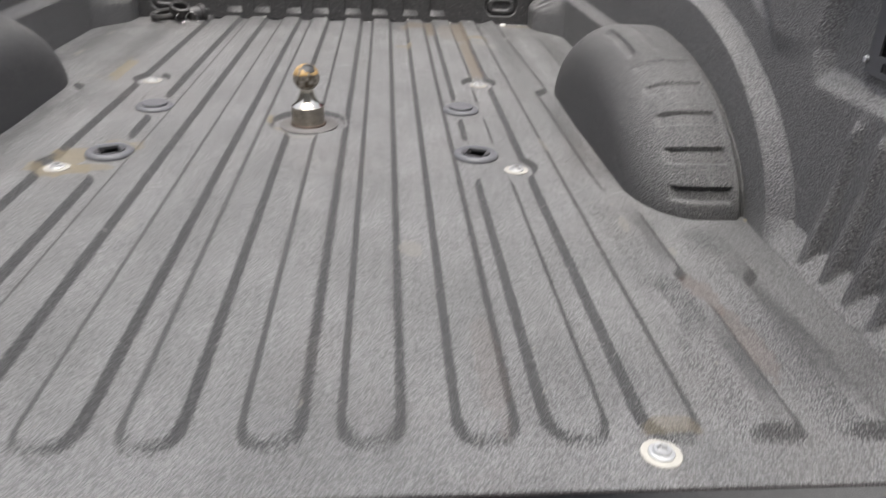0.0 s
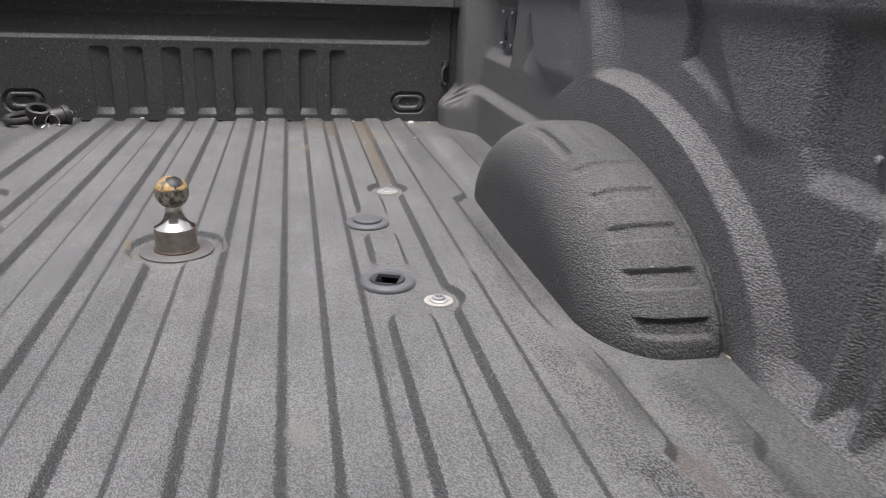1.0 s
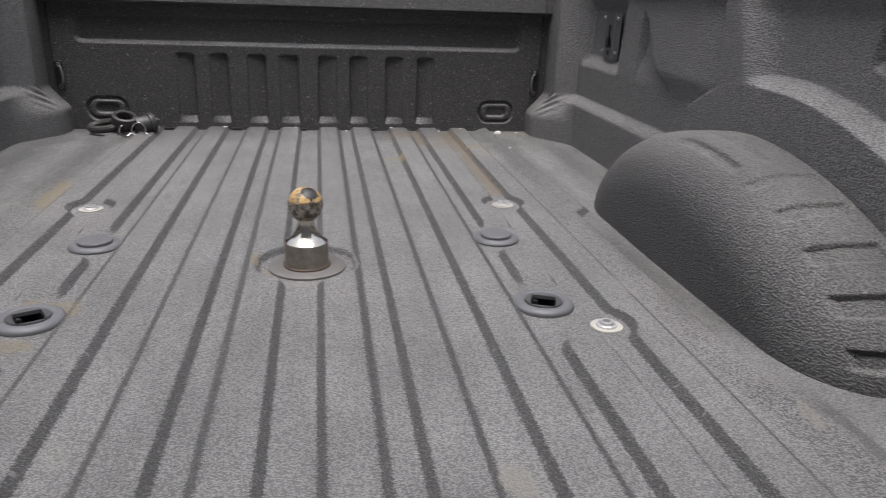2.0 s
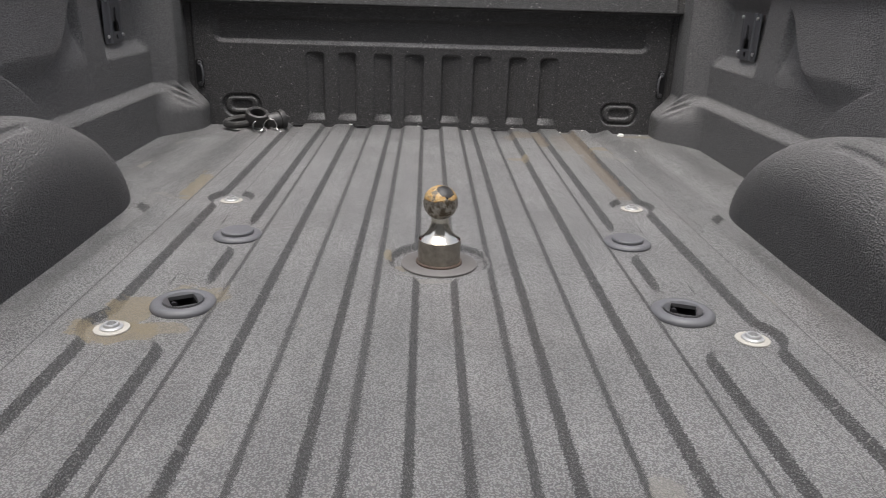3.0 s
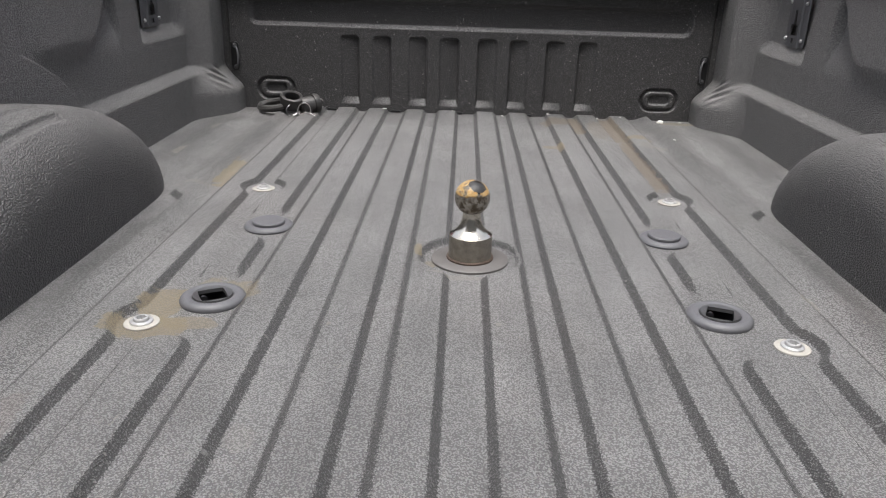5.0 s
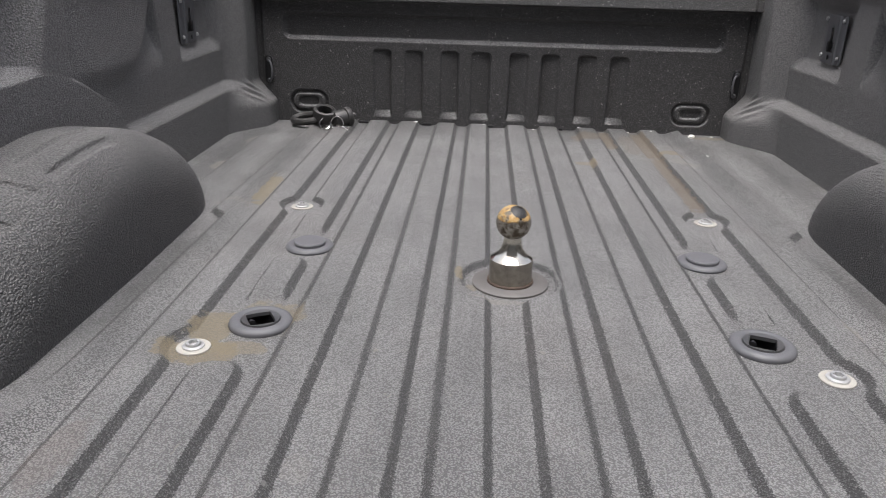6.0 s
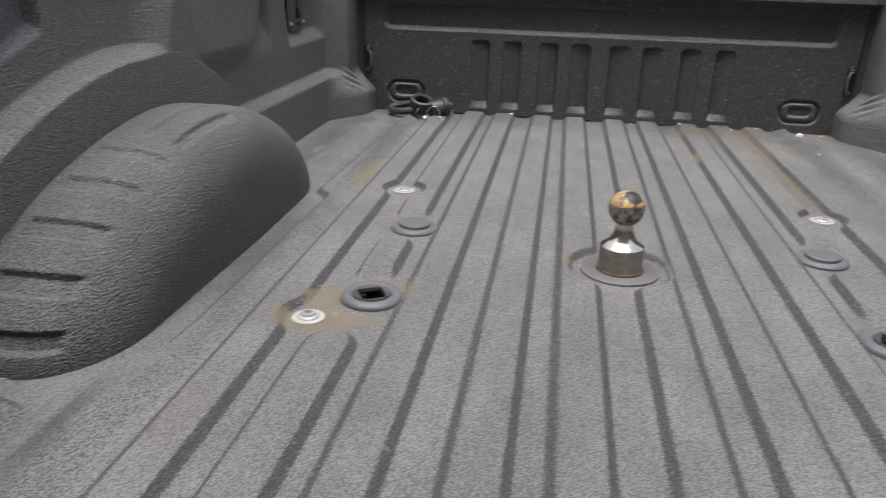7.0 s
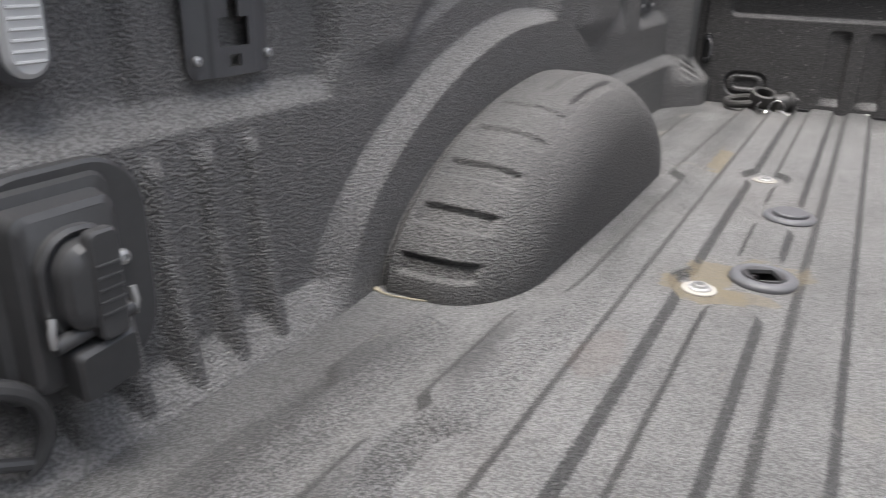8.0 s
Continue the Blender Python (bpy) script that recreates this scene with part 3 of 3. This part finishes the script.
def bolt_head():
    """A flanged head with a six-lobed socket."""
    bm, steps = bmesh.new(), 48
    rings = []
    for r, z, lobe in ((0.0155, 0.002, 0), (0.0155, 0.0045, 0), (0.0148, 0.0052, 0), (0.0108, 0.0058, 0), (0.0104, 0.0085, 0), (0.0096, 0.0095, 0), (0.0066, 0.0095, 0.16), (0.0062, 0.004, 0.16)):
        rings.append([bm.verts.new(((r * (1 + lobe * math.cos(6 * a))) * math.cos(a), (r * (1 + lobe * math.cos(6 * a))) * math.sin(a), z)) for a in (2 * math.pi * k / steps for k in range(steps))])
    for a, b in zip(rings, rings[1:]):
        for k in range(steps):
            bm.faces.new((a[k], a[(k + 1) % steps], b[(k + 1) % steps], b[k]))
    bm.faces.new(rings[-1])
    return bm


def floor_bolt(x, y, turn, size=1.0):
    t = thing("floor_bolt", pose(x, y, 0, 0, 0, turn), "pale zinc bolt with wide washer fixed to the bed floor", "bolt", "bed floor bolts")
    t.scale = (size, size, size)
    part("washer", lathe([(0, 0), (0.0235, 0), (0.0240, 0.0008), (0.0236, 0.0022), (0.0200, 0.0030), (0.0165, 0.0026), (0, 0.0024)], 48), WASHER, t)
    part("bolt_head", bolt_head(), ZINC, t)
    return t


def hitch_socket(x, y, turn):
    t = thing("hitch_socket", pose(x, y, 0, 0, 0, turn), "round grey socket with an open square hole in the bed floor", "hitch socket", "hitch sockets")
    part("rim", lathe([(0.0475, 0), (0.0480, 0.003), (0.0465, 0.0065), (0.0425, 0.0095), (0.0375, 0.0105), (0.0330, 0.0098), (0.0300, 0.0080), (0.0296, 0.0040)], 64), GREY, t)
    bm, n = bmesh.new(), 48
    out, lip, edge, low = [], [], [], []
    for k in range(n):
        a = 2 * math.pi * k / n
        c, s = math.cos(a), math.sin(a)
        q = 0.0195 / max(abs(c), abs(s)) ** 0.85
        out.append(bm.verts.new((0.0305 * c, 0.0305 * s, 0.004)))
        lip.append(bm.verts.new((0.0285 * c, 0.0285 * s, 0.0105)))
        edge.append(bm.verts.new((q * c, q * s, 0.0090)))
        low.append(bm.verts.new((q * c * 0.97, q * s * 0.97, 0.0035)))
    for a, b in ((out, lip), (lip, edge), (edge, low)):
        for k in range(n):
            bm.faces.new((a[k], a[(k + 1) % n], b[(k + 1) % n], b[k]))
    part("insert", bm, BLACK, t, "glossy black insert with a square hole")
    well = bmesh.new()
    lathe([(0.0262, 0.0035), (0.0262, -0.055), (0, -0.055)], 32, well)
    part("well", well, DEEP, t, "deep black hollow")
    part("tooth", slab([(-0.006, -0.004), (0.006, -0.004), (0, 0.007)], ((-0.04, 0), (0.004, 0), (0.0075, 0.002))), DEEP, t, "black upright tooth", Matrix.Translation((-0.0135, 0.002, 0)))
    return t


def hitch_cap(x, y):
    t = thing("socket_cap", pose(x, y, 0), "round grey socket closed by a raised rubber cap", "socket cap", "hitch sockets")
    part("rim", lathe([(0.0450, 0), (0.0455, 0.003), (0.0440, 0.0060), (0.0400, 0.0085), (0.0350, 0.0090), (0.0300, 0.0080), (0.0290, 0.0040), (0, 0.004)], 64), GREY, t)
    part("cap", lathe([(0.0275, 0.0040), (0.0275, 0.0070), (0.0300, 0.0085), (0.0300, 0.0125), (0.0285, 0.0142), (0.0230, 0.0148), (0, 0.0150)], 64), GREY, t)
    return t


gooseneck_ball()
floor_bolt(-0.447, -0.250, 10)
floor_bolt(0.447, -0.250, 40)
floor_bolt(-0.442, 0.396, 25)
floor_bolt(0.442, 0.396, 5)
floor_bolt(0.474, -1.066, 30, 0.92)
for (x, y), turn in zip(PUCKS, (28, -20)):
    hitch_socket(x, y, turn)
for x, y in CAPS:
    hitch_cap(x, y)


def loop(rx, ry, n=40, lift=0.0):
    return [(rx * math.cos(2 * math.pi * k / n), ry * math.sin(2 * math.pi * k / n), lift * math.cos(2 * math.pi * k / n)) for k in range(n)]


def tow_shackle():
    t = thing("tow_shackle", Matrix.Translation((-0.545, 1.205, 0.0)), "black iron tow shackle with pin, lying against the bulkhead", "shackle")
    part("link", tube(loop(0.050, 0.026), 0.0115, 10, True), IRON, t, m=pose(-0.070, 0.018, 0.0275, 18, -8, -14))
    lug = lathe([(0.0235, -0.020), (0.0225, -0.008), (0.0225, 0.008), (0.0245, 0.017), (0.0300, 0.021), (0.0365, 0.018), (0.0395, 0.010), (0.0400, -0.006), (0.0385, -0.018), (0.0325, -0.024), (0.0260, -0.023), (0.0235, -0.020)], 36)
    bmesh.ops.scale(lug, vec=(1.0, 0.78, 1.0), verts=lug.verts)
    bmesh.ops.remove_doubles(lug, verts=lug.verts, dist=0.0001)
    part("eye", lug, IRON, t, m=pose(-0.010, 0.0, 0.046, 24, 12, -8))
    part("barrel", lathe([(0, -0.030), (0.020, -0.030), (0.026, -0.026), (0.0275, -0.02), (0.0275, 0.012), (0.0315, 0.014), (0.0325, 0.026), (0.030, 0.031), (0.016, 0.033), (0, 0.033)], 32),
         IRON, t, m=Matrix.Translation((0.043, 0.004, 0.0335)) @ Vector((0.80, 0.58, 0.12)).to_track_quat("Z", "Y").to_matrix().to_4x4())
    part("pin", tube([(-0.02, 0, 0), (0.02, 0, 0), (0.032, 0, 0)], [0.0055, 0.0055, 0.004], 12), CHROME, t, "bright steel pin end", m=pose(0.050, -0.036, 0.0135, 0, 10, -38))
    part("cotter", tube([(0, 0, 0), (0.007, 0, 0), (0.011, 0, -0.004)], 0.003, 8), CHROME, t, "bright cotter tip", m=pose(0.078, 0.0, 0.053))
    part("split_ring", tube(loop(0.0205, 0.0205), 0.0021, 8, True), CHROME, t, "thin bright split ring", m=pose(0.036, -0.036, 0.0255, 78, 0, -8))
    part("spare_ring", tube(loop(0.017, 0.017), 0.0018, 8, True), CHROME, t, "thin dark split ring", m=pose(-0.004, -0.030, 0.0215, 70, 20, 20))


tow_shackle()


def chip(x, y, size, seed, label, material, lift=0.0):
    rnd = random.Random(seed)
    bm = bmesh.new()
    bmesh.ops.create_icosphere(bm, subdivisions=2, radius=1)
    for v in bm.verts:
        v.co *= 0.75 + 0.5 * rnd.random()
        v.co.z *= 0.45
    bmesh.ops.scale(bm, vec=(size, size * (0.5 + 0.5 * rnd.random()), size * 0.6), verts=bm.verts)
    zed = lift + float(floor_height(np.array([x]), np.array([y]))[0])
    ob = part("debris_chip", bm, material, None, label, pose(x, y, zed + size * 0.12, 0, 0, rnd.uniform(0, 180)))
    tagged(ob, category="debris", group="debris chips")


chip(0.632, 1.273, 0.020, 1, "crumpled white scrap on the floor by the bulkhead", DEBRIS)
for k, (x, y, size) in enumerate(((0.12, 1.302, 0.006), (-0.045, 1.303, 0.004), (0.27, 1.302, 0.005), (-0.27, 1.303, 0.007), (0.43, 1.300, 0.006), (0.70, 1.285, 0.006), (0.505, 1.29, 0.004), (0.60, 0.97, 0.004))):
    chip(x, y, size, 20 + k, "tiny pale chip of dirt on the bed floor", DEBRIS)
bead = tube([(-x, y, 0.0008) for x, y in ((0.822, -0.487), (0.808, -0.4935), (0.790, -0.4945), (0.765, -0.4900), (0.740, -0.4825), (0.715, -0.4700), (0.700, -0.4590))],
            [0.0036, 0.0022, 0.0014, 0.0018, 0.0012, 0.0015, 0.0008], 8)
tagged(part("sealant_bead", bead, CREAM, None, "thin cream sealant bead along the wheel well's foot"), category="sealant")
for s in (-1, 1):
    chip(s * 0.819, -0.490, 0.005, 50 + s, "dab of cream sealant at the wheel well's foot", CREAM, 0.002)

# ---- things on the walls ----


def seam_clip(x):
    ob = part("seam_clip", slab(rounded(0.034, 0.010, 0.004, 3), ((0, 0), (0.006, 0), (0.008, 0.003))), DEEP, None, "small black clip in the seam under the bulkhead", Matrix.Translation((x, HEAD - 0.004, 0.0)))
    tagged(ob, category="clip", group="seam clips")


for x in (-0.445, -0.234, -0.028, 0.202):
    seam_clip(x)


def on_wall(s, y, z, x):
    """Local x along the wall, y up, z into the bed."""
    return Matrix(((0, 0, -s, s * x), (-s, 0, 0, y), (0, 1, 0, z), (0, 0, 0, 1)))


def screw(r):
    return lathe([(r, 0), (r, 0.2 * r), (0.85 * r, 0.75 * r), (0.45 * r, 0.95 * r), (0.35 * r, 0.6 * r), (0, 0.6 * r)], 20)


def cleat_plate(s, y, z, where):
    t = thing("cleat_plate", on_wall(s, y, z, 0.8765), "dark grey steel cleat plate with keyhole slot, " + where, "cleat plate", "cleat plates")
    us = [-0.058, -0.050, -0.034, -0.030, -0.021, -0.008, 0.008, 0.021, 0.030, 0.034, 0.050, 0.058]
    vs = [-0.062, -0.053, -0.041, -0.033, -0.005, 0.030, 0.050, 0.062]
    lift = {0: 0.0, 1: 0.0055, 2: 0.0055, 3: 0.009, 8: 0.009, 9: 0.0055, 10: 0.0055, 11: 0.0}
    bm = bmesh.new()
    grid = [[None] * len(vs) for _ in us]
    for i, u in enumerate(us):
        for j, v in enumerate(vs):
            du = 0.006 * (1 if u < 0 else -1) if i in (0, len(us) - 1) and j in (0, len(vs) - 1) else 0
            grid[i][j] = bm.verts.new((u + du, v, lift.get(i, 0.009)))
    for i in range(len(us) - 1):
        for j in range(len(vs) - 1):
            wide = 4 <= i <= 6 and j == 3
            tall = i == 5 and 3 <= j <= 4
            hole = i == 5 and j == 1
            if not (wide or tall or hole):
                bm.faces.new((grid[i][j], grid[i + 1][j], grid[i + 1][j + 1], grid[i][j + 1]))
    bmesh.ops.recalc_face_normals(bm, faces=bm.faces)
    bmesh.ops.solidify(bm, geom=bm.faces[:], thickness=0.003)
    part("plate", bm, PLATE, t)
    for u, v in ((-0.050, -0.044), (0.050, -0.044), (-0.050, 0.050), (0.050, 0.050)):
        part("screw", screw(0.0052), ZINC, t, "bright screw head", Matrix.Translation((u, v, 0.0055)))


for s in (-1, 1):
    cleat_plate(s, -0.670, 0.362, "at the tailgate end")
    cleat_plate(s, 0.943, 0.348, "at the cab end")


def tie_down(s):
    t = thing("tie_down", Matrix.Translation((s * 0.757, HEAD - 0.001, 0.166)), "small black wire tie-down loop screwed to the bulkhead", "tie-down", "bulkhead tie-downs")
    n = 14
    pts = [(0, 0, 0.031)]
    for k in range(n + 1):
        a = math.pi * k / n
        pts.append((-s * 0.016 * math.sin(a) ** 0.6, -0.006 - 0.020 * math.sin(a) ** 0.5, 0.030 * math.cos(a)))
    pts.append((0, 0, -0.031))
    part("wire", tube(pts, 0.0036, 8), GREY, t)
    for z in (0.034, -0.034):
        part("screw", screw(0.0074), PLATE, t, "dull screw head", Matrix.Translation((0, -0.003, z)) @ pose(0, 0, 0, 90))
    part("base", slab(rounded(0.026, 0.092, 0.012), ((0, 0), (0.003, 0), (0.0045, 0.002))), DEEP, t, m=pose(0, 0.002, 0, 90))


tie_down(1)
tie_down(-1)


def trailer_socket():
    t = thing("trailer_socket", on_wall(-1, -0.904, 0.160, 0.853), "black plastic trailer wiring socket with hinged lid on the side panel", "trailer socket")
    part("flange", slab(rounded(0.166, 0.200, 0.055, 10), ((0, 0), (0.010, 0), (0.013, 0.003))), BLACK, t)
    part("housing", slab(rounded(0.092, 0.150, 0.012, 5), ((0.012, -0.012), (0.019, -0.009), (0.021, -0.001), (0.038, 0.002), (0.042, 0.007))), BLACK, t, m=Matrix.Translation((-0.013, 0.004, 0)))
    sock = part("socket", slab(rounded(0.070, 0.092, 0.032, 10), ((0.040, 0.0), (0.049, 0.0), (0.052, 0.003), (0.049, 0.007))), BLACK, t, m=Matrix.Translation((-0.013, 0.017, 0)))
    part("lid", slab(rounded(0.052, 0.076, 0.024, 10), ((0.046, 0), (0.060, 0.001), (0.066, 0.006), (0.068, 0.014))), BLACK, sock)
    part("strap", slab(rounded(0.026, 0.090, 0.006, 3), ((0.060, 0), (0.069, 0.0), (0.071, 0.002))), BLACK, sock, m=Matrix.Translation((0.008, 0.0, 0)))
    ridge = bmesh.new()
    for k in range(5):
        tube([(-0.003, -0.022 + 0.010 * k, 0.0712), (0.019, -0.022 + 0.010 * k, 0.0712)], 0.0013, 6, False, ridge)
    part("grip", ridge, BLACK, sock)
    part("hinge", tube([(-0.036, -0.040, 0.054), (0.036, -0.034, 0.054)], 0.0072, 12), BLACK, sock)
    part("flap", slab(rounded(0.056, 0.046, 0.005, 4), ((0.040, 0), (0.058, 0.0), (0.062, 0.003))), BLACK, t, m=pose(-0.010, -0.047, 0.004, 6, 0, 5))
    for u, v in ((0.050, 0.009), (-0.068, 0.008)):
        part("screw", screw(0.0075), ZINC, t, "bright screw head", Matrix.Translation((u, v, 0.012)))
    for u in (-0.036, 0.036):
        part("spring", tube([(u - 0.013, -0.022, 0.056), (u * 1.05 - 0.013, -0.010, 0.058), (u - 0.011, 0.001, 0.055)], 0.0032, 8), ZINC, t, "dull wire spring")


trailer_socket()


def tie_hook():
    t = thing("tie_hook", on_wall(-1, -0.985, 0.075, 0.850), "black steel tie-down hook low on the side panel", "tie-down hook")
    pts = [(-0.05, 0.030, 0.004), (-0.03, 0.040, 0.018), (-0.002, 0.036, 0.026), (0.022, 0.016, 0.028), (0.030, -0.014, 0.026), (0.022, -0.040, 0.023), (0.010, -0.049, 0.021)]
    fine = []
    for k in range(len(pts) - 1):
        p0, p1, p2, p3 = (Vector(pts[max(min(k + d, len(pts) - 1), 0)]) for d in (-1, 0, 1, 2))
        for m in range(5):
            u = m / 5
            fine.append(0.5 * ((2 * p1) + (p2 - p0) * u + (2 * p0 - 5 * p1 + 4 * p2 - p3) * u * u + (3 * p1 - p0 - 3 * p2 + p3) * u ** 3))
    fine.append(Vector(pts[-1]))
    part("hook", tube(fine, [0.0085 - 0.003 * (k / len(fine)) ** 3 for k in range(len(fine))], 10), BLACK, t)
    part("catch", tube([(0.014, -0.042, 0.022), (-0.010, -0.030, 0.020), (-0.045, -0.010, 0.006)], 0.006, 10), BLACK, t)
    part("base", slab(rounded(0.05, 0.085, 0.010), ((-0.02, 0), (0.005, 0), (0.008, 0.003))), BLACK, t, m=Matrix.Translation((-0.055, 0.010, 0)))


tie_hook()


def bed_lamp():
    t = thing("bed_lamp", on_wall(-1, -0.893, 0.392, 0.877), "oval white bed lamp with ribbed clear lens on side panel", "lamp")
    part("bezel", slab(rounded(0.052, 0.152, 0.025, 10), ((0, 0), (0.006, 0), (0.010, 0.004))), PLATE, t)
    part("lens", slab(rounded(0.038, 0.138, 0.0185, 10), ((0.006, 0), (0.013, 0), (0.017, 0.004))), LENS, t)
    for k in range(15):
        part("rib", tube([(-0.013, -0.056 + 0.008 * k, 0.0168), (0.013, -0.056 + 0.008 * k, 0.0168)], 0.0016, 6), LENS, t)


bed_lamp()
